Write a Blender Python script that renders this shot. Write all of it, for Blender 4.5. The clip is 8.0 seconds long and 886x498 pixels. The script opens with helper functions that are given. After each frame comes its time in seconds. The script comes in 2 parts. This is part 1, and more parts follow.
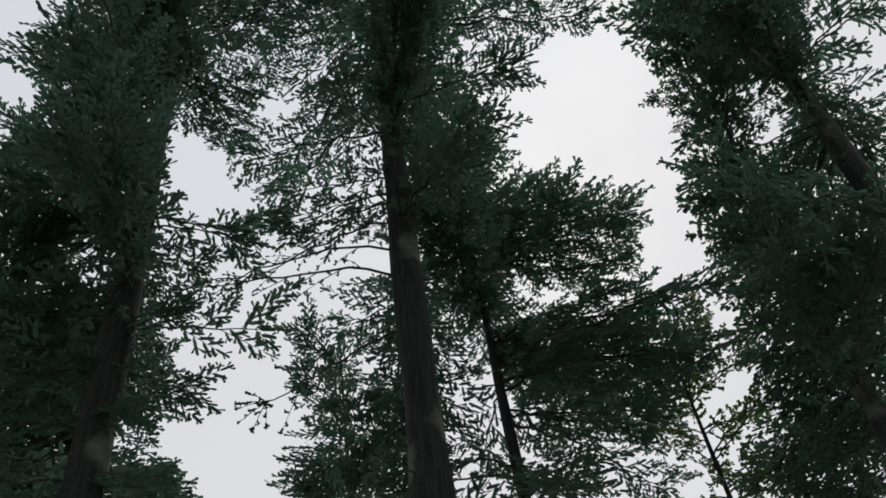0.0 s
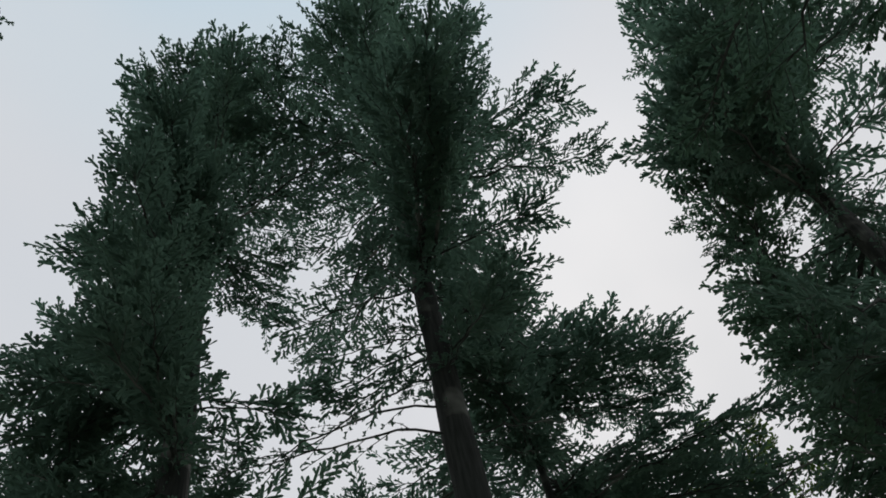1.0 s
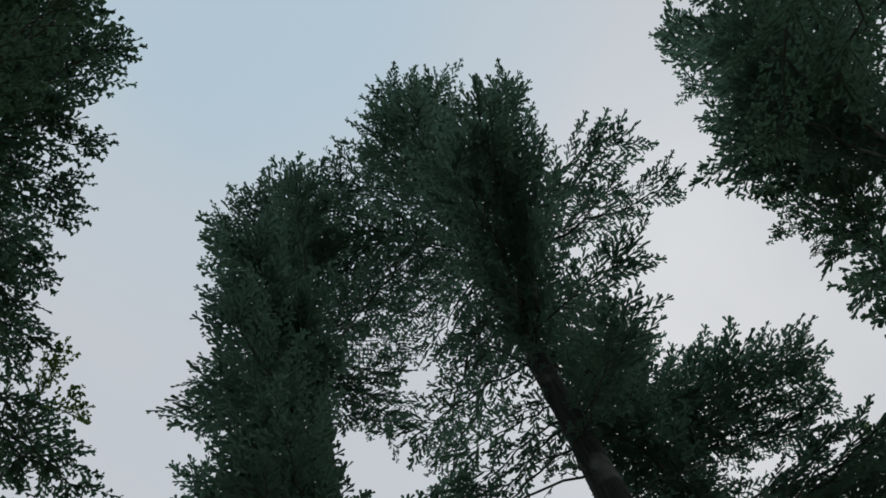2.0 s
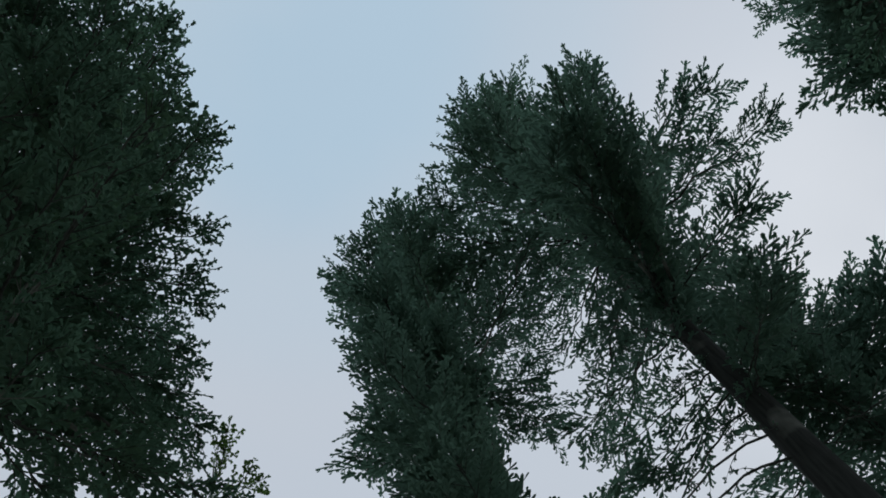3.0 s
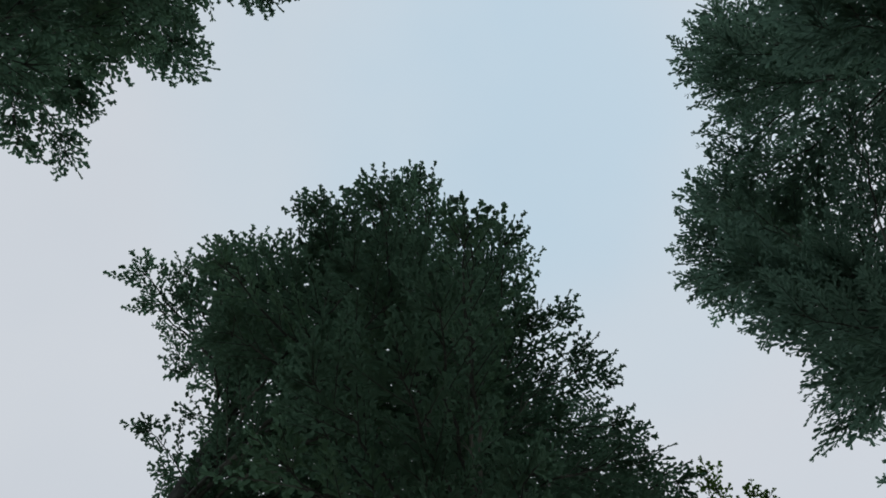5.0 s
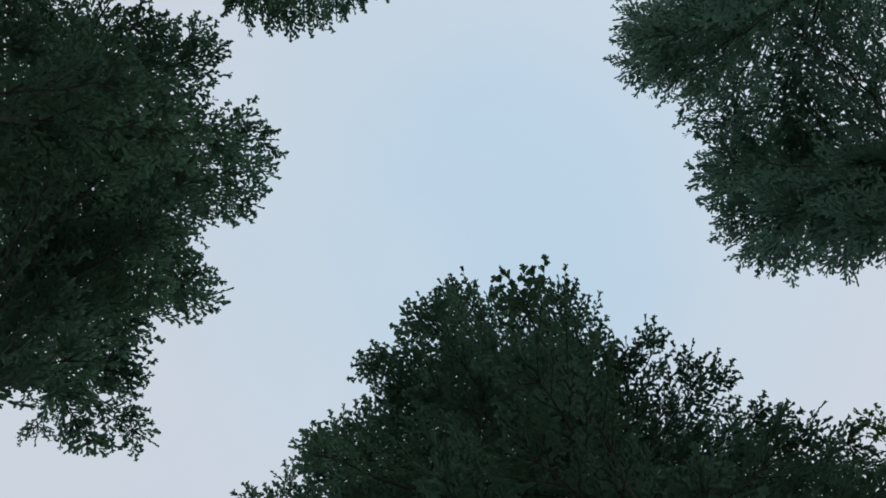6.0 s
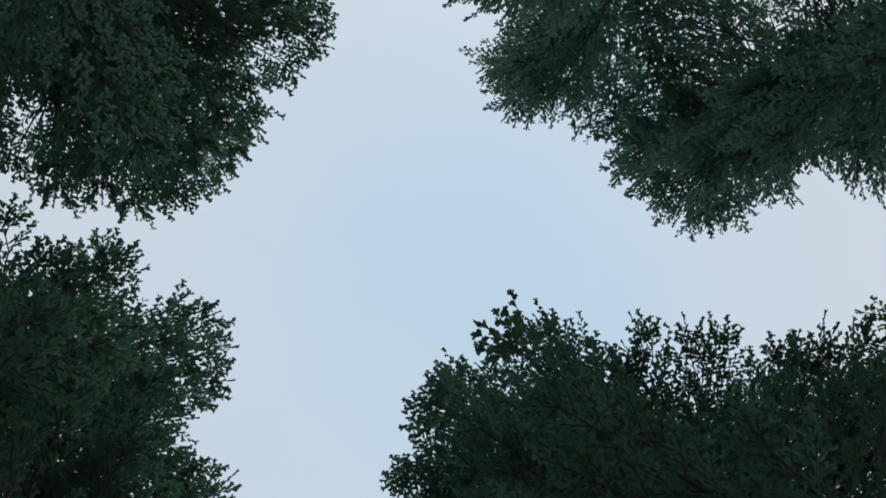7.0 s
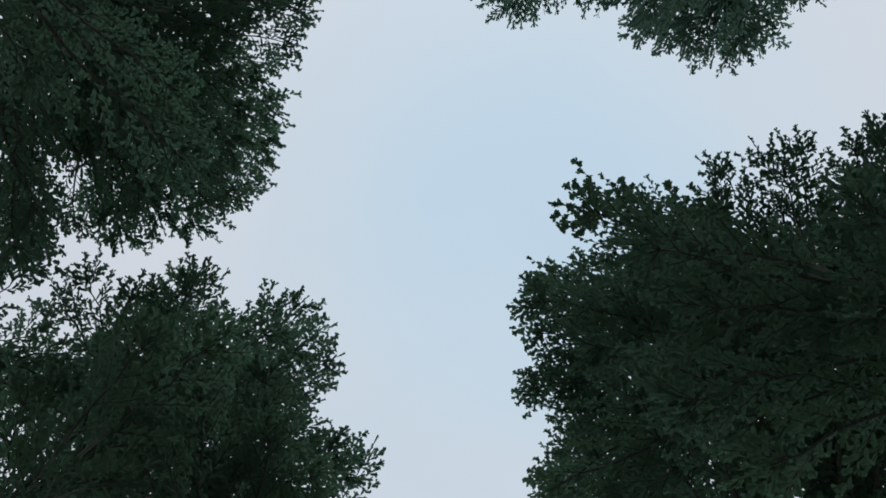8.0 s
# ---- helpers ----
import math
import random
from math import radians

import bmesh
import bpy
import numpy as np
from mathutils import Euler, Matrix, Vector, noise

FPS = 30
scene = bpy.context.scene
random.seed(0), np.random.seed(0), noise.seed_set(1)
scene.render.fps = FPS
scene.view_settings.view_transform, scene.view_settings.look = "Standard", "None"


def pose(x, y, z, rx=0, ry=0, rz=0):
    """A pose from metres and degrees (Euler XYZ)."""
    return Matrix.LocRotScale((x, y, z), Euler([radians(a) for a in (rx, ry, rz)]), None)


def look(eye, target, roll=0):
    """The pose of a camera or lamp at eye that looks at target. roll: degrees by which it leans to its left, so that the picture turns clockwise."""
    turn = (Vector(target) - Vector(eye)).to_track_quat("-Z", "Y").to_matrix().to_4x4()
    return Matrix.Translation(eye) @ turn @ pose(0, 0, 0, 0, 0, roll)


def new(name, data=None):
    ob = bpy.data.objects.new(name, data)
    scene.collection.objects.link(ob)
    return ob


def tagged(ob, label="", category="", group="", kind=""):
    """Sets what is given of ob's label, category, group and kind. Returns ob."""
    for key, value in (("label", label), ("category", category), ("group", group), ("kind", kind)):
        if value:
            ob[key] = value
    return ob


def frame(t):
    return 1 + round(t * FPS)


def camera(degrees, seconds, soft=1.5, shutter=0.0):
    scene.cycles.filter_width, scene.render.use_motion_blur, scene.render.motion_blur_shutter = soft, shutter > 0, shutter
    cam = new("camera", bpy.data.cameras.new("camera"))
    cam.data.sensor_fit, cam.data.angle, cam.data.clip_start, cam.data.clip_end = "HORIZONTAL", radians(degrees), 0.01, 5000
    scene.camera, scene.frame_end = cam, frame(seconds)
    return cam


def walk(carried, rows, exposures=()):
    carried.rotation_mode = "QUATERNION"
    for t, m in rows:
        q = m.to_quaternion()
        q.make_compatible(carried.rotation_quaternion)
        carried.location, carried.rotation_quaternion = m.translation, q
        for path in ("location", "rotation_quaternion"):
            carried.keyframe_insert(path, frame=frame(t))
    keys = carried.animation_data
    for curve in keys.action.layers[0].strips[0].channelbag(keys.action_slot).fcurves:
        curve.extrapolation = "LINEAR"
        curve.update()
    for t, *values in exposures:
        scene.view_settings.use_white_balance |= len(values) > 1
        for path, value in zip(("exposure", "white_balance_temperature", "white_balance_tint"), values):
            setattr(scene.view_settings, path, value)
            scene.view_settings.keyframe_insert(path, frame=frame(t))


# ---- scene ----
cam = camera(56.4, 8.0, soft=1.7)
ROWS = [
    (0.0, -0.000, 0.000, 1.600, 135.72, 6.12, 6.24),
    (0.5, -0.036, 0.014, 1.646, 141.30, 7.82, 7.87),
    (1.0, -0.142, 0.030, 1.687, 147.02, 8.71, 12.53),
    (1.2, -0.198, 0.044, 1.697, 149.54, 9.50, 15.73),
    (2.3, -0.372, -0.050, 1.791, 156.01, 10.86, 32.35),
    (2.5, -0.396, -0.059, 1.784, 156.50, 10.66, 35.32),
    (3.0, -0.484, -0.094, 1.818, 158.95, 9.87, 44.67),
    (3.5, -0.555, -0.146, 1.839, 162.16, 8.61, 54.21),
    (4.0, -0.648, -0.170, 1.882, 164.56, 6.23, 63.94),
    (4.5, -0.744, -0.194, 1.882, 165.43, 3.60, 74.35),
    (5.0, -0.883, -0.263, 1.921, 167.35, 0.38, 86.85),
    (5.2, -0.900, -0.295, 1.932, 168.53, -0.35, 92.28),
    (6.3, -1.222, -0.439, 1.918, -179.83, 3.38, 122.66),
    (6.5, -1.248, -0.455, 1.934, -177.96, 4.22, 127.48),
    (7.0, -1.349, -0.534, 1.956, -174.87, 4.38, 139.82),
    (7.5, -1.401, -0.647, 1.980, -174.70, 1.70, 150.28),
    (8.0, -1.474, -0.883, 2.001, -177.89, -1.10, 159.06),
]
walk(cam, [(t, pose(x, y, z, rx, ry, rz)) for t, x, y, z, rx, ry, rz in ROWS],
     exposures=[(0.0, 0.25, 6500, 9), (1.2, 0.13, 6500, 9), (2.3, -0.08, 6200, 7), (3.0, -0.05, 6000, 7), (4.0, 0.08, 6100, 7),
                (5.0, 0.15, 6300, 8), (6.5, 0.16, 6000, 8), (8.0, 0.18, 6200, 8)])

# ---- light: a bright, thinly overcast sky ----
world = bpy.data.worlds.new("world")
scene.world = world
world.use_nodes = True
wn, wl = world.node_tree.nodes, world.node_tree.links
wn.clear()
sky = wn.new("ShaderNodeTexSky")
sky.sky_type = "NISHITA"
sky.sun_disc = False
sky.sun_elevation, sky.sun_rotation = radians(48), radians(20)
sky.dust_density, sky.air_density = 3.0, 1.0
coord = wn.new("ShaderNodeTexCoord")
clouds = wn.new("ShaderNodeTexNoise")
clouds.inputs["Scale"].default_value = 1.9
clouds.inputs["Detail"].default_value = 4.0
clouds.inputs["Roughness"].default_value = 0.45
cover = wn.new("ShaderNodeMapRange")
cover.inputs["From Min"].default_value, cover.inputs["From Max"].default_value = 0.3, 0.7
cover.inputs["To Min"].default_value, cover.inputs["To Max"].default_value = 0.9, 0.99
clear = wn.new("ShaderNodeVectorMath")  # how near to the thinnest part of the cloud, just off the zenith
clear.operation = "DOT_PRODUCT"
clear.inputs[1].default_value = (-0.08, 0.08, 0.994)
tone = wn.new("ShaderNodeValToRGB")  # cloud: neutral low down, bluer where it is thin
tone.color_ramp.interpolation = "EASE"
tone.color_ramp.elements[0].position, tone.color_ramp.elements[0].color = 0.62, (0.60, 0.607, 0.632, 1)
tone.color_ramp.elements[1].position, tone.color_ramp.elements[1].color = 0.993, (0.495, 0.603, 0.685, 1)
tone.color_ramp.elements.new(0.90).color = (0.585, 0.607, 0.645, 1)
tone.color_ramp.elements.new(0.96).color = (0.54, 0.606, 0.664, 1)
scale = wn.new("ShaderNodeVectorMath")
scale.operation = "SCALE"
scale.inputs["Scale"].default_value = 10.0
veil = wn.new("ShaderNodeMix")
veil.data_type = "RGBA"
wl.new(coord.outputs["Generated"], clear.inputs[0])
wl.new(clear.outputs["Value"], tone.inputs["Fac"])
patch = wn.new("ShaderNodeMix")  # paler, warmer patches of thicker cloud
patch.data_type = "RGBA"
patch.inputs["B"].default_value = (0.62, 0.62, 0.64, 1)
thick = wn.new("ShaderNodeMapRange")
thick.inputs["From Min"].default_value, thick.inputs["From Max"].default_value = 0.42, 0.68
thick.inputs["To Max"].default_value = 0.45
wl.new(clouds.outputs["Fac"], thick.inputs["Value"])
wl.new(thick.outputs["Result"], patch.inputs["Factor"])
wl.new(tone.outputs["Color"], patch.inputs["A"])
wl.new(patch.outputs["Result"], scale.inputs[0])
wl.new(scale.outputs["Vector"], veil.inputs["B"])
back = wn.new("ShaderNodeBackground")
back.inputs["Strength"].default_value = 0.1
wout = wn.new("ShaderNodeOutputWorld")
wl.new(coord.outputs["Generated"], clouds.inputs["Vector"])
wl.new(clouds.outputs["Fac"], cover.inputs["Value"])
wl.new(cover.outputs["Result"], veil.inputs["Factor"])
wl.new(sky.outputs["Color"], veil.inputs["A"])
wl.new(veil.outputs["Result"], back.inputs["Color"])
wl.new(back.outputs["Background"], wout.inputs["Surface"])
sun = new("sun", bpy.data.lights.new("sun", "SUN"))
sun.data.energy, sun.data.angle, sun.data.color = 0.7, radians(14), (1.0, 0.97, 0.92)
sun.matrix_world = look((8, 22, 26), (0, 0, 0))


# ---- materials ----
def material(name, rough=0.8):
    m = bpy.data.materials.new(name)
    m.use_nodes = True
    n, l = m.node_tree.nodes, m.node_tree.links
    b = n["Principled BSDF"]
    b.inputs["Roughness"].default_value = rough
    b.inputs["Specular IOR Level"].default_value = 0.34
    return m, n, l, b


def ramp(n, stops):
    r = n.new("ShaderNodeValToRGB")
    r.color_ramp.elements[0].position, r.color_ramp.elements[0].color = stops[0][0], (*stops[0][1], 1)
    r.color_ramp.elements[1].position, r.color_ramp.elements[1].color = stops[-1][0], (*stops[-1][1], 1)
    for p, c in stops[1:-1]:
        r.color_ramp.elements.new(p).color = (*c, 1)
    return r


def leaf_material(name, dark, mid, light, glow):
    """Needle foliage: colour differs from bough to bough and from finger to finger."""
    m, n, l, b = material(name, 0.7)
    b.inputs["Specular IOR Level"].default_value = 0.08
    info, geo = n.new("ShaderNodeObjectInfo"), n.new("ShaderNodeNewGeometry")
    add = n.new("ShaderNodeMath")
    add.operation = "MULTIPLY_ADD"
    add.inputs[1].default_value = 0.25
    half = n.new("ShaderNodeMath")
    half.operation = "MULTIPLY"
    half.inputs[1].default_value = 0.75
    r = ramp(n, [(0.1, dark), (0.62, mid), (0.95, light)])
    l.new(info.outputs["Random"], half.inputs[0])
    l.new(geo.outputs["Random Per Island"], add.inputs[0])
    l.new(half.outputs[0], add.inputs[2])
    l.new(add.outputs[0], r.inputs["Fac"])
    l.new(r.outputs["Color"], b.inputs["Base Color"])
    thin = n.new("ShaderNodeBsdfTranslucent")
    thin.inputs["Color"].default_value = (*glow, 1)
    mix = n.new("ShaderNodeMixShader")
    mix.inputs[0].default_value = 0.40
    l.new(b.outputs[0], mix.inputs[1])
    l.new(thin.outputs[0], mix.inputs[2])
    l.new(mix.outputs[0], n["Material Output"].inputs["Surface"])
    return m


def bark_material(name, dark, light):
    """Fibrous bark: long upright ridges, with pale lichen patches."""
    m, n, l, b = material(name, 0.9)
    co, mp = n.new("ShaderNodeTexCoord"), n.new("ShaderNodeMapping")
    mp.inputs["Scale"].default_value = (16, 16, 1.4)
    fib, pat = n.new("ShaderNodeTexNoise"), n.new("ShaderNodeTexNoise")
    fib.inputs["Scale"].default_value, fib.inputs["Detail"].default_value = 1.6, 6
    pat.inputs["Scale"].default_value, pat.inputs["Detail"].default_value = 1.3, 3
    r = ramp(n, [(0.3, dark), (0.7, light)])
    lich = ramp(n, [(0.56, (0, 0, 0)), (0.68, (0.62, 0.62, 0.62))])
    mix = n.new("ShaderNodeMix")
    mix.data_type = "RGBA"
    mix.inputs["B"].default_value = (0.19, 0.205, 0.185, 1)
    bump = n.new("ShaderNodeBump")
    bump.inputs["Strength"].default_value, bump.inputs["Distance"].default_value = 0.7, 0.03
    l.new(co.outputs["Object"], mp.inputs["Vector"])
    l.new(mp.outputs[0], fib.inputs["Vector"])
    l.new(co.outputs["Object"], pat.inputs["Vector"])
    l.new(fib.outputs["Fac"], r.inputs["Fac"])
    l.new(pat.outputs["Fac"], lich.inputs["Fac"])
    l.new(lich.outputs["Color"], mix.inputs["Factor"])
    l.new(r.outputs["Color"], mix.inputs["A"])
    l.new(mix.outputs["Result"], b.inputs["Base Color"])
    l.new(fib.outputs["Fac"], bump.inputs["Height"])
    l.new(bump.outputs[0], b.inputs["Normal"])
    return m


CONIFER = leaf_material("conifer_needles", (0.033, 0.056, 0.040), (0.041, 0.071, 0.048), (0.076, 0.140, 0.084), (0.15, 0.27, 0.20))
CEDAR = leaf_material("cedar_needles", (0.027, 0.043, 0.028), (0.034, 0.058, 0.036), (0.074, 0.138, 0.072), (0.13, 0.25, 0.165))
YOUNG = leaf_material("young_leaves", (0.055, 0.100, 0.034), (0.090, 0.155, 0.050), (0.13, 0.21, 0.072), (0.16, 0.28, 0.08))
BARK = bark_material("trunk_bark", (0.008, 0.010, 0.009), (0.027, 0.033, 0.030))
TWIG = bark_material("twig_bark", (0.018, 0.022, 0.019), (0.047, 0.055, 0.048))


def ground_material():
    m, n, l, b = material("paled_bounce_ground", 0.95)
    co = n.new("ShaderNodeTexCoord")
    big, fine = n.new("ShaderNodeTexNoise"), n.new("ShaderNodeTexNoise")
    big.inputs["Scale"].default_value, fine.inputs["Scale"].default_value = 0.35, 14
    fine.inputs["Detail"].default_value = 8
    add = n.new("ShaderNodeMath")
    add.operation = "MULTIPLY_ADD"
    add.inputs[1].default_value = 0.5
    half = n.new("ShaderNodeMath")
    half.operation = "MULTIPLY"
    half.inputs[1].default_value = 0.5
    # ground out of view, its colours paled to throw light up under the boughs
    r = ramp(n, [(0.3, (0.17, 0.165, 0.135)), (0.52, (0.32, 0.31, 0.26)), (0.72, (0.26, 0.295, 0.205))])
    bump = n.new("ShaderNodeBump")
    bump.inputs["Strength"].default_value, bump.inputs["Distance"].default_value = 0.8, 0.04
    l.new(co.outputs["Object"], big.inputs["Vector"])
    l.new(co.outputs["Object"], fine.inputs["Vector"])
    l.new(big.outputs["Fac"], half.inputs[0])
    l.new(fine.outputs["Fac"], add.inputs[0])
    l.new(half.outputs[0], add.inputs[2])
    l.new(add.outputs[0], r.inputs["Fac"])
    l.new(r.outputs["Color"], b.inputs["Base Color"])
    l.new(fine.outputs["Fac"], bump.inputs["Height"])
    l.new(bump.outputs[0], b.inputs["Normal"])
    return m


# ---- ground ----
def ground_height(x, y):
    far = min(1.0, math.hypot(x, y) / 60)
    return 0.12 * noise.noise((x * 0.25, y * 0.25, 3.0)) + 1.5 * far * noise.noise((x * 0.02, y * 0.02, 7.0))


def make_ground():
    rings = [0.0] + [0.9 * 1.17 ** i for i in range(52)]
    verts, faces, seg = [(0, 0, ground_height(0, 0))], [], 64
    for r in rings[1:]:
        for k in range(seg):
            x, y = r * math.cos(k * math.tau / seg), r * math.sin(k * math.tau / seg)
            verts.append((x, y, ground_height(x, y)))
    for k in range(seg):
        faces.append((0, 1 + k, 1 + (k + 1) % seg))
    for i in range(len(rings) - 2):
        a, b = 1 + i * seg, 1 + (i + 1) * seg
        for k in range(seg):
            faces.append((a + k, b + k, b + (k + 1) % seg, a + (k + 1) % seg))
    me = bpy.data.meshes.new("ground")
    me.from_pydata(verts, [], faces)
    me.polygons.foreach_set("use_smooth", [True] * len(faces))
    me.materials.append(ground_material())
    tagged(new("ground", me), "unseen ground of the clearing, paled to bounce light under the foliage", "ground", kind="structure")


make_ground()


# ---- tree parts ----
def tube(path, radii, sides, wobble=0.0, rng=None):
    """Vertices and quads of a tapering tube along a path."""
    verts, faces = [], []
    path = np.asarray(path, float)
    for i, (p, r) in enumerate(zip(path, radii)):
        d = path[min(i + 1, len(path) - 1)] - path[max(i - 1, 0)]
        d /= np.linalg.norm(d) + 1e-9
        a = np.cross(d, (0.0, 1.0, 0.0) if abs(d[1]) < 0.8 else (1.0, 0.0, 0.0))
        a /= np.linalg.norm(a)
        b = np.cross(d, a)
        for k in range(sides):
            t = k * math.tau / sides
            w = r * (1 + (wobble * noise.noise((3 * math.cos(t), 3 * math.sin(t), p[2] * 0.5)) if wobble else 0))
            verts.append(p + w * (math.cos(t) * a + math.sin(t) * b))
    for i in range(len(path) - 1):
        for k in range(sides):
            q = i * sides
            faces.append((q + k, q + (k + 1) % sides, q + sides + (k + 1) % sides, q + sides + k))
    return verts, faces


def mesh_of(name, verts, faces, mat, smooth=True):
    me = bpy.data.meshes.new(name)
    me.from_pydata([tuple(v) for v in verts], [], faces)
    if smooth:
        me.polygons.foreach_set("use_smooth", [True] * len(me.polygons))
    me.materials.append(mat)
    return me


def part(name, me, parent, m=None, label=""):
    ob = new(name, me)
    ob.parent = parent
    if m is not None:
        ob.matrix_basis = m
    return tagged(ob, label)


STYLES = {  # twig spacing and length, finger spacing, length and width, unevenness, pairs of side shoots, fingers on the limb itself
    "fir": (0.350, 0.74, 0.115, 0.285, 0.052, 0.16, 1, 0.35),
    "cedar": (0.300, 0.56, 0.090, 0.165, 0.041, 0.22, 1, 0.35),
    "tuft": (0.340, 0.50, 0.095, 0.110, 0.036, 0.50, 2, 0.0),
    "fir_inner": (0.260, 0.66, 0.105, 0.250, 0.044, 0.30, 1, 0.6),
    "cedar_inner": (0.260, 0.56, 0.090, 0.175, 0.038, 0.35, 1, 0.6),
    "young": (0.190, 0.42, 0.090, 0.11, 0.042, 0.80, 1, 0.0),
    "bare": (0.330, 0.46, 0.150, 0.10, 0.030, 0.75, 1, 0.0),
}


def bough(length, style, seed):
    """The limb with its twigs, and the foliage, of one bough along +x. Returns both as vertices and faces."""
    gap, twig_len, step, flen, fwid, flat, pairs, clad = STYLES[style]
    rng = np.random.default_rng(seed)
    n = 12
    s = np.linspace(0, 1, n)
    side = 0.05 * length * np.sin(s * 2.4 + rng.uniform(0, 6)) * s
    line = np.stack([length * s, side, length * (0.10 * np.sin(math.pi * s) - 0.10 * s * s * (1 - s) * 4)], 1)
    line[1:-1] += rng.normal(0, 0.010 * length, (n - 2, 3))  # kinks
    wood_v, wood_f = tube(line, 0.005 + (0.005 if style in ("bare", "tuft") else 0.008) * length * (1 - s) ** 0.8, 6)
    main, shoot = [], []  # rows of foot, direction, normal, length

    def frond(p, d, up, ln):
        """A blunt finger of needles with pairs of short side shoots in its plane."""
        main.append((*p, *d, *up, ln))
        across = np.cross(up, d)
        for where, size in ((0.50, 0.52), (0.25, 0.55))[:pairs]:
            for hand in (-1, 1):
                e = d * 0.8 + hand * across * rng.uniform(0.5, 0.75) + up * rng.normal(0, flat * 0.6)
                shoot.append((*(p + d * ln * where), *(e / np.linalg.norm(e)), *up, max(0.03, ln * size * rng.uniform(0.7, 1.25))))

    def at(u):
        return np.array([np.interp(u, s, line[:, j]) for j in range(3)])

    fwd = np.array([1.0, 0, 0])

    def twig(p, out, tl, hand):
        """A side twig set with fronds in rows on both sides."""
        q = p + out * tl
        mid = (p + q) / 2 + np.array([0, 0, rng.uniform(-0.02, 0.05)])
        v, f = tube([p, mid, q], (0.007, 0.005, 0.002), 3)
        k = len(wood_v)
        wood_v.extend(v)
        wood_f.extend(tuple(i + k for i in g) for g in f)
        up = np.cross(fwd, out) * hand
        up /= np.linalg.norm(up) + 1e-9
        across = np.cross(up, out)
        w, fh = 0.12, 1
        lean = rng.normal(0.60, 0.06)
        while w < 0.97:
            pos = (1 - w) ** 2 * p + 2 * w * (1 - w) * (2 * mid - (p + q) / 2) + w * w * q
            spread = rng.normal(lean, 0.07 + 0.3 * flat)
            d = out * math.cos(spread) + fh * across * math.sin(spread) + up * rng.normal(0, flat * 0.7)
            d /= np.linalg.norm(d)
            frond(pos, d, up, flen * rng.uniform(0.8, 1.15) * (1.2 - 0.7 * w) * min(1.0, 0.5 + 1.5 * w))
            fh = -fh
            w += step / tl * rng.uniform(0.85, 1.15) * 0.62
        frond(q - out * 0.03, out, up, flen * 0.8)

    u, hand = 0.07 + rng.uniform(0, 0.04), 1
    while u < 0.97:
        ang = radians(rng.uniform(36, 54)) * (1 - 0.3 * u)
        tilt = rng.normal(0, flat + 0.15)
        out = np.array([math.cos(ang), hand * math.sin(ang) * math.cos(tilt), math.sin(ang) * math.sin(tilt) - 0.06])
        out /= np.linalg.norm(out)
        tl = twig_len * rng.uniform(0.6, 1.2) * min(1.0, 0.45 + 1.6 * u) * min(1.25, 0.55 + 0.25 * length)
        tl *= 1.0 if u < 0.8 else max(0.55, math.sqrt(max(0.0, 1 - ((u - 0.8) / 0.26) ** 2)))
        twig(at(u), out, tl, hand)
        hand = -hand
        u += gap / length * rng.uniform(0.4, 0.7) * (1.4 if style == "bare" else 1.45 - 0.65 * u)
    # the end of the bough: a leading shoot with two or four beside it
    for a in (-58, -30, 0, 30, 58) if style != "fir" else (-42, 0, 42):
        b = radians(a + rng.uniform(-8, 8))
        out = np.array([math.cos(b), math.sin(b), rng.normal(0, 0.2)])
        twig(at(0.96), out / np.linalg.norm(out), min(0.40, 0.22 * length) * rng.uniform(0.8, 1.1) * (1.0 - abs(a) / 130), 1 if a > 0 else -1)
    # fingers all round the limb, most of them hanging, which hide the wood from below
    u = 0.04
    while clad and u < 0.9:
        b = rng.normal(-1.57, 1.1)
        out = np.array([rng.uniform(0.25, 0.8), math.cos(b), math.sin(b)])
        out /= np.linalg.norm(out)
        up = np.cross(out, fwd)
        frond(at(u), out, up / np.linalg.norm(up), flen * rng.uniform(0.7, 1.1))
        u += 0.055 / length / clad

    def blades(rows, width, turned):
        """Foot, direction, across and length of flat blades, in their plane or turned on edge."""
        rows = np.array(rows)
        p, d, up, ln = rows[:, 0:3], rows[:, 3:6], rows[:, 6:9], rows[:, 9:10]
        a = np.cross(up, d)
        a /= np.linalg.norm(a, axis=1)[:, None] + 1e-9
        a = np.cross(d, a) if turned else a
        tip = np.cross(d, a)
        roll = rng.normal(0, 0.35, (len(rows), 1))
        a = a * np.cos(roll) + tip * np.sin(roll)
        return p, d, a * width * 0.5 * rng.uniform(0.8, 1.2, (len(rows), 1)), ln

    verts, faces, count = [], [], 0
    p, d, a, ln = blades(main, fwid, False)
    six = np.stack([p, p + d * ln * 0.22 + a * 0.9, p + d * ln * 0.9 + a * 0.85, p + d * ln, p + d * ln * 0.9 - a * 0.85, p + d * ln * 0.22 - a * 0.9], 1)
    verts.append(six.reshape(-1, 3))
    faces += (np.arange(len(six))[:, None] * 6 + np.arange(6)).tolist()
    count += six.size // 3
    for rows, width, turned in ((main, fwid * 0.8, True), (shoot, fwid * 0.72, False))[:2 if pairs else 1]:
        p, d, a, ln = blades(rows, width, turned)
        four = np.stack([p + a * 0.4, p + d * ln * 0.9 + a, p + d * ln, p + d * ln * 0.86 - a], 1)
        verts.append(four.reshape(-1, 3))
        faces += (count + np.arange(len(four))[:, None] * 4 + np.arange(4)).tolist()
        count += four.size // 3
    return wood_v, wood_f, np.concatenate(verts).tolist(), faces


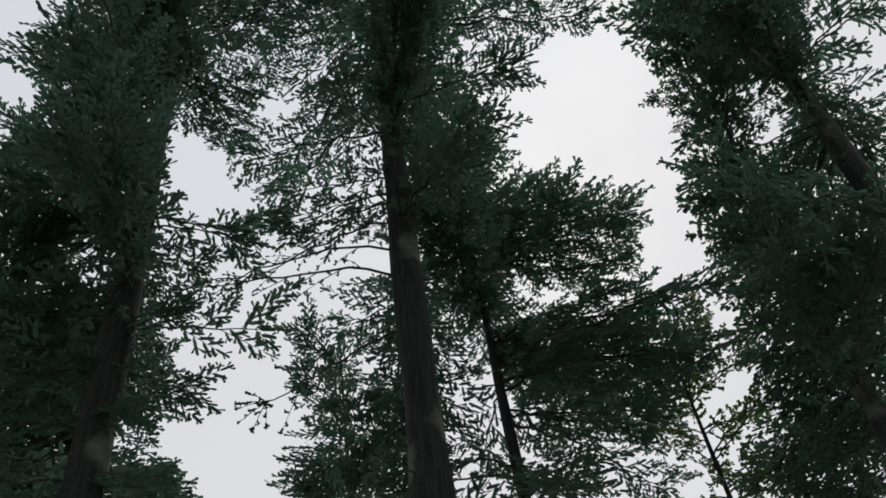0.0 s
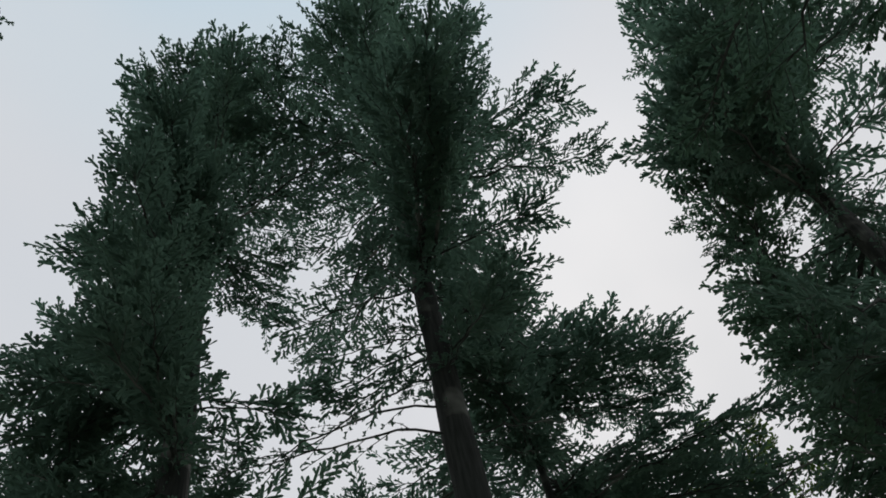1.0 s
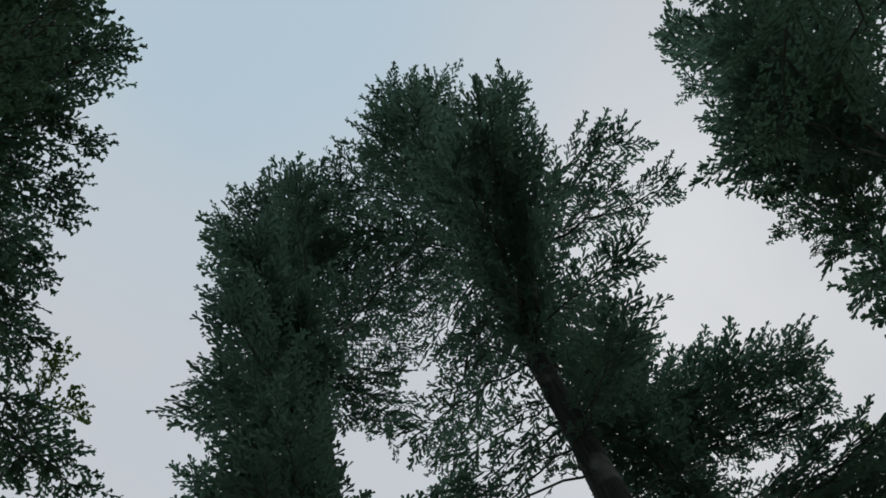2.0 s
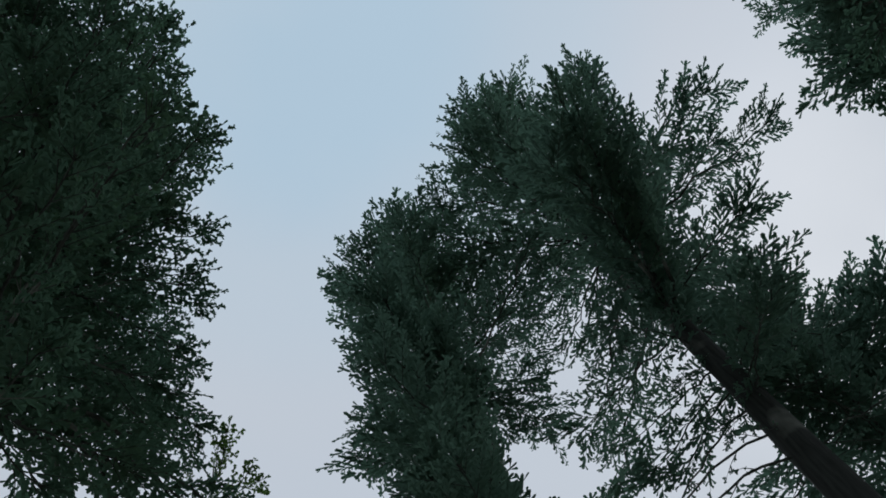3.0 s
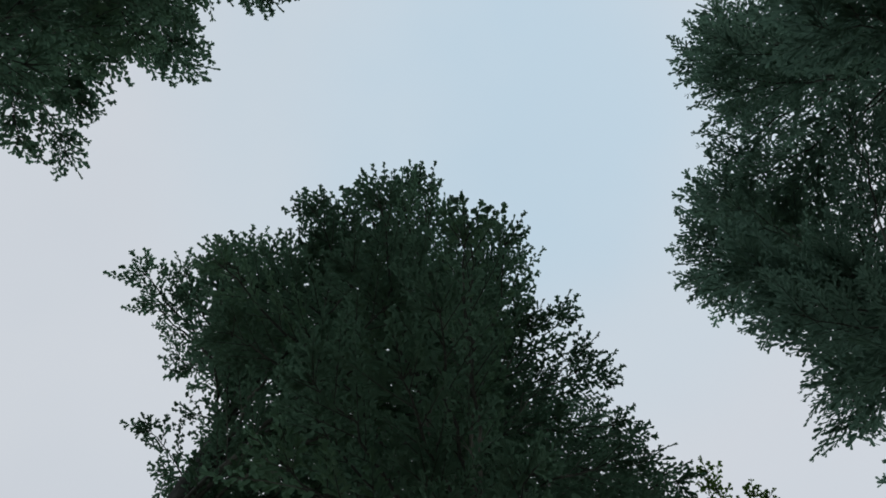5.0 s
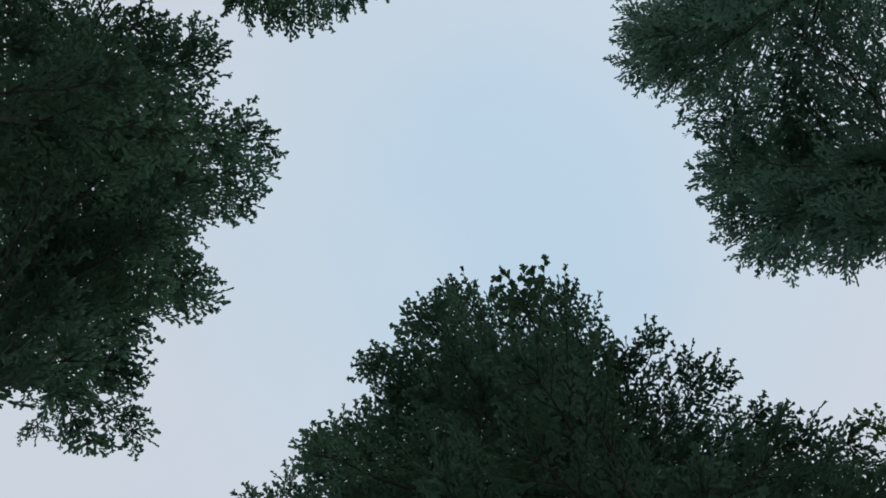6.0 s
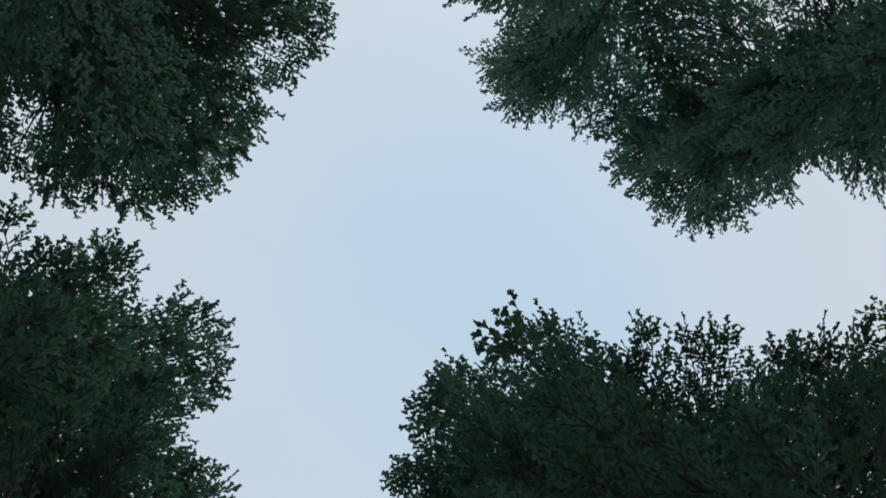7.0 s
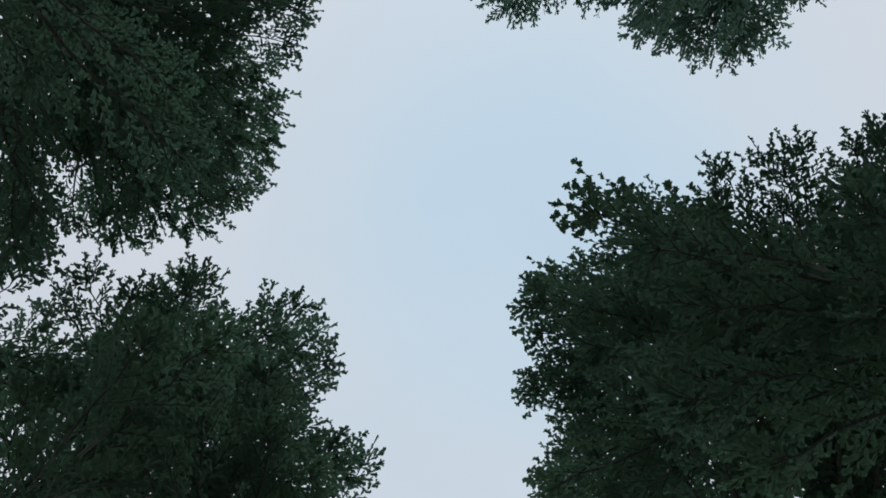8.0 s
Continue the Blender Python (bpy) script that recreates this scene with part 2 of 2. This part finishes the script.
LENGTHS = (1.0, 1.7, 2.5, 3.3, 4.3)
LEAF = {"fir": CONIFER, "cedar": CEDAR, "tuft": CEDAR, "fir_inner": CONIFER, "cedar_inner": CEDAR, "young": YOUNG, "bare": CONIFER}
BOUGHS = {}


def bough_meshes(style, length, rng):
    i = min(range(len(LENGTHS)), key=lambda j: abs(LENGTHS[j] - length))
    key = (style, i, int(rng.integers(0, 3)))
    if key not in BOUGHS:
        wv, wf, lv, lf = bough(LENGTHS[i], style, 31 * i + 7 * key[2] + len(style))
        BOUGHS[key] = (mesh_of("branch", wv, wf, TWIG), mesh_of("foliage", lv, lf, LEAF[style], False))
    return BOUGHS[key], length / LENGTHS[i]


def trunk_point(tree, z):
    """Where the middle of the trunk is at height z, from the tree's foot."""
    bend, phase, top = tree["bend"], tree["phase"], tree["height"]
    k = z / top
    return Vector((bend * math.sin(3.1 * k + phase) - bend * math.sin(phase), bend * math.cos(2.3 * k + phase) - bend * math.cos(phase), z))


def branch_place(tree, bearing, reach, z, style):
    """The meshes and the pose, from the tree's foot, of a branch that ends reach metres from the trunk at height z, towards the compass bearing."""
    rng = np.random.default_rng([int(bearing * 10) % 3600, int(reach * 100), int(z * 100)])  # its own growth, whatever stands beside it
    k = (z - tree["base"]) / max(0.1, tree["height"] - tree["base"])
    low, high = tree["lift"]
    rise = radians(low + (high - low) * max(0.0, min(1.0, k)))
    foot = z - reach * math.tan(rise)
    foot = max(min(z, tree["base"] * 0.9), min(tree["height"] - 0.15, foot))
    p = trunk_point(tree, foot)
    b = radians(bearing)
    end = Vector((reach * math.sin(b), reach * math.cos(b), z))
    d = end - p
    meshes, scale = bough_meshes(style, d.length, rng)
    x = d.normalized()
    y = Vector((0, 0, 1)).cross(x).normalized()
    m = Matrix((x, y, x.cross(y))).transposed().to_4x4()
    m = Matrix.Translation(p) @ m @ pose(0, 0, 0, rng.normal(0, 22), 0, 0) @ Matrix.Diagonal((scale, scale * rng.choice((-1, 1)), scale, 1))
    return meshes, m


def add_branch(root, tree, bearing, reach, z, style):
    (wood, leaves), m = branch_place(tree, bearing, reach, z, style)
    limb = part("branch", wood, root, m)
    part("foliage", leaves, limb)


def beside(tree, bearing, reach, z):
    """A main branch and the lesser ones beside it, shorter and a little above or below."""
    style, top = tree["style"], tree["height"]
    inner = tree["inner"]  # broad old sprays close to the trunk of a dense tree
    rows = [(bearing, reach, z, style)]
    for turn, share, drop, kind in ((8, 0.86, -0.15, style), (-13, 0.6, -0.4, inner), (5, 0.42, 0.1, inner), (-8, 0.78, 0.2, style))[:tree["fill"]]:
        rows.append((bearing + turn, max(0.4, reach * share), min(top - 0.1, z + drop), kind))
    return rows


def make_tree(name, label, category, tree, tips, seed):
    rng = np.random.default_rng(seed)
    x, y = tree["at"]
    root = tagged(new(name), label, category, tree.get("group", ""))
    root.location = (x, y, ground_height(x, y) - 0.05)
    top, r0 = tree["height"], tree["girth"]
    zs = np.linspace(0, top, 40)
    radii = [r0 * (1 - 0.93 * (z / top)) ** 0.9 + 0.35 * r0 * math.exp(-z / 0.5) for z in zs]
    v, f = tube([trunk_point(tree, z) for z in zs], radii, 16, 0.25)
    part("trunk", mesh_of("trunk", v, f, BARK), root)
    style, inner = tree["style"], tree["inner"]
    for tip in tips:
        for row in beside(tree, *tip):
            add_branch(root, tree, *row)
    # branches on the side that faces away from the clearing
    away, count = math.degrees(math.atan2(x + 0.7, y + 0.3)), tree["rear"]
    for i in range(count):
        k = (i + 0.5) / count * 0.92
        add_branch(root, tree, away + (-1) ** i * (18 + (i * 37) % 45), max(0.5, 0.72 * tree["spread"] * (1 - k) ** 0.6), tree["base"] + (top - tree["base"]) * k, inner)
    # the leader and the short shoots round it
    for i in range(9):
        add_branch(root, tree, i * 137.5, rng.uniform(0.35, 0.8), top - 0.16 * i - 0.1, style)
    # single thin boughs that stand clear of the rest
    for bearing, reach, z in tree["combs"]:
        add_branch(root, tree, bearing, reach, z, tree["lace"])
    # short dead twigs on the bare length of the trunk
    low, high, count = tree["snags"]
    for i in range(count):
        add_branch(root, tree, i * 137.5 + rng.uniform(-30, 30), rng.uniform(0.35, 0.85), low + (high - low) * (i + rng.uniform(0, 0.9)) / count, "bare")
    for bearing, reach, z in tree.get("bare", ()):
        add_branch(root, tree, bearing, reach, z, "bare")
    return root


# ---- the trees round the clearing: bearing, reach and height of the branch ends ----
TALL = "tall conifers round the clearing"
FIR, CED = "dark green conifer with drooping flat sprays", "dense dark green conifer with bushy tufted branches"
make_tree('conifer_tree', FIR, 'tree',
          {"at": (-4.0, 7.2), "height": 20, "girth": 0.3, "base": 3.2, "fill": 2, "inner": "fir", "rear": 0, "spread": 3.6, "style": "fir", "lace": "fir", "lift": (-18, 36), "bend": 0.12, "phase": 0.5, "group": TALL, "combs": ((86, 1.7, 8.3), (169, 3.0, 11.5), (-79, 2.7, 12.9), (109, 2.9, 14.9), (41, 1.8, 16.2), (-134, 1.7, 16.4), (-84, 2.7, 16.4), (-159, 2.0, 18.5), (157, 2.0, 18.5), (130, 1.1, 19.9),), "snags": (6.5, 11.0, 10), "bare": ()},
          [(-70, 1.9, 5.6), (-112, 1.5, 6.1), (92, 0.8, 6.3), (-88, 2.1, 6.9), (118, 0.7, 7.0), (75, 0.9, 7.6), (-125, 1.6, 7.7), (-64, 2.2, 8.0), (104, 0.9, 8.4), (-33, 3.8, 8.6), (-98, 2.0, 8.9), (166, 2.5, 9.3), (174, 2.1, 10.0), (179, 2.0, 10.0), (-17, 0.9, 10.1), (60, 1.4, 10.4), (-82, 3.5, 10.8), (-109, 3.1, 10.8), (-42, 3.1, 10.9), (177, 2.0, 10.9), (-168, 2.1, 11.8), (-94, 2.9, 12.2), (175, 2.6, 12.5), (157, 1.8, 13.5), (172, 2.8, 13.5), (168, 2.9, 13.8), (38, 1.4, 14.8), (9, 2.2, 14.9), (-86, 2.6, 15.5), (-80, 2.6, 15.5), (84, 2.7, 16.3), (109, 2.1, 16.7), (151, 2.5, 16.7), (130, 2.3, 17.7), (-70, 2.1, 17.7), (178, 2.0, 18.4), (-152, 2.0, 18.6), (166, 1.9, 18.8), (-131, 1.9, 18.8), (-83, 1.9, 18.9), (160, 1.6, 19.4)], 11)
make_tree('conifer_tree', "tall dark conifer with dead twigs on its bare trunk", 'tree',
          {"at": (-0.48, 7.6), "height": 21.5, "girth": 0.3, "base": 6.5, "fill": 1, "inner": "fir", "rear": 0, "spread": 4.9, "style": "fir", "lace": "fir", "lift": (-20, 36), "bend": 0.05, "phase": 1.2, "group": TALL, "combs": ((-109, 0.5, 9.8), (-93, 1.5, 10.8), (-105, 0.6, 11.0), (-159, 1.5, 11.4), (-87, 2.2, 12.0), (-49, 3.8, 13.3), (63, 1.0, 13.6), (-44, 3.8, 14.7), (119, 1.9, 15.0), (86, 3.7, 15.2), (84, 2.9, 15.8), (23, 2.6, 16.4), (-63, 2.8, 17.1), (-143, 2.9, 17.8), (178, 2.8, 18.9), (148, 1.7, 20.1), (86, 2.5, 20.3), (156, 1.9, 20.8),), "snags": (4.5, 9.8, 20), "bare": ((-100, 2.6, 8.9), (-85, 2.4, 9.6), (-112, 2.8, 8.2), (-75, 2.0, 7.6), (95, 1.5, 8.5),)},
          [(-17, 3.2, 7.7), (-8, 2.8, 8.6), (138, 1.6, 9.9), (-88, 1.6, 10.4), (129, 1.7, 10.5), (14, 3.3, 10.7), (30, 2.9, 12.0), (166, 4.1, 12.1), (162, 3.6, 12.1), (155, 3.0, 12.4), (159, 3.9, 12.7), (98, 2.1, 12.8), (16, 4.6, 13.0), (-41, 1.7, 14.7), (163, 2.8, 14.9), (16, 3.7, 15.3), (-52, 2.2, 15.9), (6, 3.6, 16.0), (-133, 3.1, 16.6), (91, 3.5, 16.6), (0, 3.4, 16.9), (172, 3.1, 17.0), (-172, 3.0, 17.2), (138, 2.9, 17.3), (-42, 2.1, 18.3), (-125, 1.8, 19.0), (-150, 2.0, 19.3), (-168, 2.0, 19.5), (151, 2.2, 20.3), (171, 2.1, 20.4)], 12)
make_tree('conifer_tree', "slender conifer with a thin trunk and ragged dark boughs", 'tree',
          {"at": (0.75, 10.7), "height": 14.5, "girth": 0.17, "base": 5.0, "fill": 1, "inner": "fir_inner", "rear": 0, "spread": 3.6, "style": "fir", "lace": "fir", "lift": (-22, 18), "bend": 0.12, "phase": 2, "group": TALL, "combs": ((56, 2.7, 8.1), (-15, 2.0, 9.2), (-75, 2.9, 11.8), (71, 2.7, 12.2), (99, 2.7, 12.4), (-61, 2.2, 12.8), (69, 1.4, 14.1), (-83, 1.5, 14.2),), "snags": (6.0, 9.2, 10), "bare": ()},
          [(167, 2.2, 6.6), (33, 3.2, 7.1), (-130, 2.3, 7.3), (81, 2.1, 8.5), (106, 2.9, 9.0), (119, 3.3, 9.3), (45, 3.6, 9.6), (74, 2.5, 9.7), (121, 2.0, 10.0), (21, 3.4, 10.2), (75, 2.4, 10.2), (37, 3.1, 10.5), (-161, 2.4, 10.9), (-172, 2.9, 10.9), (15, 2.8, 11.6), (2, 2.8, 12.2), (59, 2.4, 12.2), (126, 1.9, 12.2), (81, 2.7, 12.4), (-41, 2.7, 12.4), (83, 2.5, 12.9), (-179, 2.2, 13.3), (101, 1.4, 13.5)], 13)
make_tree('conifer_tree', CED, 'tree',
          {"at": (4.3, 7.6), "height": 12.5, "girth": 0.2, "base": 3, "fill": 2, "inner": "cedar_inner", "rear": 0, "spread": 2.2, "style": "cedar", "lace": "cedar", "lift": (-16, 30), "bend": 0.12, "phase": 3, "group": TALL, "combs": ((-51, 2.4, 7.9), (-25, 0.7, 12.0),), "snags": (0, 0, 0), "bare": ()},
          [(3, 1.7, 6.1), (-5, 2.1, 6.3), (-17, 2.6, 6.6), (-141, 2.2, 6.6), (-176, 2.0, 6.9), (-144, 2.5, 7.4), (2, 2.4, 7.6), (-147, 2.4, 8.1), (-1, 2.1, 8.3), (-128, 1.3, 8.6), (-162, 1.1, 10.5), (-158, 1.6, 11.3), (-1, 1.2, 12.2), (-134, 0.8, 12.3)], 14)
make_tree('conifer_tree', "conifer with a bare trunk and thin lacy branches", 'tree',
          {"at": (5.4, 7.2), "height": 17.5, "girth": 0.29, "base": 7, "fill": 1, "inner": "fir", "rear": 0, "spread": 3.4, "style": "fir", "lace": "fir", "lift": (-18, 34), "bend": 0.12, "phase": 4, "group": TALL, "combs": ((-123, 2.6, 11.4), (43, 3.2, 11.8), (-176, 2.3, 12.2),), "snags": (8.0, 12.6, 16), "bare": ()},
          [(-133, 3.6, 6.7), (-14, 3.1, 7.4), (-16, 4.1, 7.5), (-13, 4.1, 7.5), (-11, 3.4, 9.0), (-5, 2.9, 10.0), (-13, 3.2, 10.3), (-67, 1.7, 10.4), (-13, 3.1, 10.8), (-147, 3.7, 11.0), (-151, 3.6, 11.2), (-156, 3.3, 11.9), (31, 3.3, 12.0), (45, 2.5, 12.0), (-126, 2.1, 12.0), (121, 1.9, 12.1), (-121, 2.3, 12.1), (-171, 2.7, 12.4), (-163, 3.0, 13.5), (108, 2.8, 14.5), (128, 2.7, 14.9), (103, 2.6, 15.1), (-68, 0.9, 15.6), (-162, 1.1, 17.4)], 15)
make_tree('young_tree', "young light green tree with fine loose twigs", 'tree',
          {"at": (-7.2, 4.6), "height": 13.4, "girth": 0.09, "base": 6, "fill": 1, "inner": "young", "rear": 2, "spread": 1.6, "style": "young", "lace": "young", "lift": (-12, 40), "bend": 0.12, "phase": 0.5, "combs": (), "snags": (0, 0, 0), "bare": ()},
          [(-121, 1.4, 12.3), (129, 0.8, 13.2)], 16)
make_tree('conifer_tree', CED, 'tree',
          {"at": (-5.9, 0.5), "height": 18, "girth": 0.32, "base": 6, "fill": 2, "inner": "cedar_inner", "rear": 4, "spread": 4.4, "style": "cedar", "lace": "tuft", "lift": (-12, 40), "bend": 0.12, "phase": 0.2, "group": TALL, "combs": ((97, 3.7, 9.1), (99, 3.7, 9.3), (86, 3.0, 11.9), (50, 2.0, 12.2), (177, 3.9, 12.3), (94, 2.8, 12.7), (116, 3.6, 13.7), (114, 3.7, 13.9), (106, 3.3, 14.3), (107, 3.4, 14.8), (-26, 2.6, 16.5),), "snags": (0, 0, 0), "bare": ()},
          [(122, 3.1, 8.0), (99, 3.3, 8.2), (122, 3.1, 8.5), (6, 1.9, 9.6), (110, 3.9, 10.5), (-14, 4.1, 10.5), (-8, 4.4, 10.6), (-174, 3.2, 10.8), (15, 2.0, 10.9), (140, 4.2, 11.2), (142, 4.2, 11.9), (-174, 4.1, 11.9), (-24, 2.6, 12.0), (140, 3.5, 12.1), (-19, 2.5, 12.4), (107, 3.4, 12.7), (-19, 3.6, 12.8), (59, 2.1, 12.9), (28, 2.0, 13.0), (-1, 2.4, 13.1), (-172, 3.9, 13.1), (82, 2.8, 13.2), (129, 3.9, 13.3), (-24, 3.5, 13.4), (74, 1.8, 13.8), (79, 2.2, 14.0), (-25, 2.3, 14.0), (115, 3.3, 14.0), (124, 3.5, 14.3), (108, 3.4, 14.8), (100, 2.8, 15.0), (-27, 2.9, 15.5), (-45, 2.2, 17.2)], 17)
make_tree('conifer_tree', CED, 'tree',
          {"at": (-5.6, -2.8), "height": 16, "girth": 0.26, "base": 6, "fill": 2, "inner": "cedar_inner", "rear": 0, "spread": 3.6, "style": "cedar", "lace": "cedar", "lift": (-12, 40), "bend": 0.12, "phase": 1.7, "group": TALL, "combs": ((143, 0.7, 10.9), (72, 2.7, 13.8),), "snags": (0, 0, 0), "bare": ()},
          [(-9, 3.8, 10.0), (7, 3.6, 10.3), (-4, 3.7, 10.4), (41, 3.7, 10.4), (-1, 3.7, 10.6), (16, 3.5, 11.1), (43, 3.4, 11.5), (22, 3.4, 11.8), (90, 1.9, 13.0), (53, 2.8, 13.5), (78, 1.9, 13.8), (92, 1.8, 14.4), (128, 1.8, 14.4), (143, 2.3, 14.6), (-176, 1.4, 14.6), (60, 2.2, 14.9), (41, 2.1, 15.0)], 18)
make_tree('conifer_tree', CED, 'tree',
          {"at": (2.0, -4.6), "height": 17.5, "girth": 0.3, "base": 6, "fill": 2, "inner": "cedar_inner", "rear": 4, "spread": 3.8, "style": "cedar", "lace": "cedar", "lift": (-12, 40), "bend": 0.12, "phase": 2.6, "group": TALL, "combs": ((37, 2.4, 13.9), (50, 2.3, 13.9), (-104, 3.4, 13.2), (-55, 2.5, 14.7),), "snags": (0, 0, 0), "bare": ()},
          [(-37, 2.9, 9.4), (-4, 1.3, 10.1), (-26, 2.4, 10.7), (-66, 3.1, 10.8), (-64, 3.2, 11.5), (-9, 2.5, 11.9), (-10, 2.1, 12.1), (-92, 3.6, 12.4), (-36, 2.7, 12.5), (-75, 3.1, 13.2), (-45, 2.9, 14.1), (110, 2.8, 14.2), (-58, 2.2, 14.5), (8, 2.3, 14.6), (-28, 2.8, 14.7), (97, 2.8, 15.0), (86, 2.6, 15.3), (-41, 2.6, 15.4), (27, 2.3, 15.9), (80, 1.9, 16.1)], 19)
make_tree('conifer_tree', CED, 'tree',
          {"at": (-1.0, -5.9), "height": 16, "girth": 0.28, "base": 6, "fill": 2, "inner": "cedar_inner", "rear": 3, "spread": 3.6, "style": "cedar", "lace": "cedar", "lift": (-12, 40), "bend": 0.12, "phase": 3.6, "group": TALL, "combs": ((-84, 1.2, 13.2), (-1, 1.8, 15.0),), "snags": (0, 0, 0), "bare": ()},
          [(22, 3.5, 9.9), (12, 3.0, 10.4), (34, 3.6, 10.7), (19, 3.5, 11.1), (27, 3.4, 11.6), (-26, 1.4, 12.4), (21, 3.0, 12.9), (-71, 1.5, 13.5)], 20)
make_tree('conifer_tree', "conifer with sparse lacy upper twigs", 'tree',
          {"at": (4.4, -4.4), "height": 15, "girth": 0.2, "base": 7, "fill": 2, "inner": "cedar", "rear": 3, "spread": 2.8, "style": "cedar", "lace": "cedar", "lift": (-12, 40), "bend": 0.12, "phase": 5, "group": TALL, "combs": ((-10, 1.5, 13.4),), "snags": (0, 0, 0), "bare": ()},
          [(-96, 1.6, 14.4), (-74, 1.6, 14.5)], 21)
make_tree('conifer_tree', CED, 'tree',
          {"at": (4.6, 0.9), "height": 18, "girth": 0.3, "base": 6, "fill": 2, "inner": "cedar_inner", "rear": 4, "spread": 4.2, "style": "cedar", "lace": "cedar", "lift": (-12, 40), "bend": 0.12, "phase": 5.5, "group": TALL, "combs": ((-76, 1.8, 16.1), (-130, 2.7, 16.1),), "snags": (0, 0, 0), "bare": ()},
          [(-17, 2.3, 8.0), (-27, 4.1, 9.2), (-118, 3.5, 10.3), (-162, 3.6, 11.4), (-136, 3.0, 12.1), (-122, 3.5, 12.8), (-177, 3.9, 12.8), (-179, 3.8, 12.9), (-155, 2.9, 13.6), (-177, 3.6, 13.8), (-131, 3.1, 13.8), (-102, 2.4, 13.8), (-156, 3.2, 13.9), (168, 2.7, 13.9), (-124, 2.8, 14.0), (-74, 2.6, 14.1), (-148, 3.0, 14.3), (-62, 2.7, 14.6), (-52, 2.2, 14.8), (-95, 2.3, 14.8), (-44, 2.7, 15.2), (-110, 2.6, 15.2), (-144, 3.1, 15.2), (178, 2.9, 15.6), (-118, 2.5, 16.2)], 22)
make_tree('conifer_tree', "small dark conifer behind the taller trunks", 'tree',
          {"at": (-1.9, 11.2), "height": 10.8, "girth": 0.1, "base": 3, "fill": 2, "inner": "fir_inner", "rear": 0, "spread": 2.0, "style": "fir", "lace": "fir", "lift": (-18, 25), "bend": 0.12, "phase": 0.5, "combs": ((-41, 1.3, 9.5),), "snags": (0, 0, 0), "bare": ()},
          [(171, 1.8, 8.4), (142, 1.9, 8.6), (-27, 1.8, 9.1), (-40, 1.8, 9.1), (-147, 1.0, 9.8), (-147, 1.0, 10.7)], 23)
make_tree('young_tree', "young light green tree with fine loose twigs", 'tree',
          {"at": (3.7, 11.2), "height": 10.8, "girth": 0.09, "base": 4, "fill": 1, "inner": "young", "rear": 0, "spread": 2.2, "style": "young", "lace": "young", "lift": (-12, 40), "bend": 0.12, "phase": 2.2, "combs": (), "snags": (0, 0, 0), "bare": ()},
          [(20, 1.3, 5.2), (157, 1.4, 5.4), (-65, 1.5, 5.6), (72, 1.2, 5.8), (-150, 1.3, 6.1), (-12, 1.4, 6.3), (125, 1.1, 6.5), (-97, 1.2, 6.7), (40, 1.3, 6.9), (177, 1.0, 7.1), (-45, 1.1, 7.4), (92, 1.2, 7.6), (-130, 1.0, 7.8), (7, 1.0, 8.0), (145, 1.1, 8.2), (-77, 0.9, 8.4), (60, 1.0, 8.7), (-162, 1.1, 8.9), (-25, 0.8, 9.1), (112, 0.9, 9.3), (-110, 1.0, 9.5), (27, 0.7, 9.7), (165, 0.8, 10.0), (-57, 0.9, 10.2), (80, 0.6, 10.4), (-142, 0.7, 10.6)], 24)
make_tree('conifer_tree', FIR, 'tree',
          {"at": (-7.3, 8.6), "height": 14.5, "girth": 0.2, "base": 3, "fill": 2, "inner": "fir_inner", "rear": 0, "spread": 3.0, "style": "fir", "lace": "fir", "lift": (-18, 30), "bend": 0.12, "phase": 3.3, "group": TALL, "combs": ((76, 3.3, 7.6), (155, 0.8, 14.4),), "snags": (0, 0, 0), "bare": ()},
          [(75, 3.3, 7.5), (57, 3.1, 8.3), (78, 2.1, 8.3), (120, 3.0, 8.9), (84, 3.0, 8.9), (94, 2.8, 9.4), (80, 2.9, 9.5), (89, 2.8, 10.0), (125, 2.6, 10.5), (120, 2.6, 11.1)], 25)
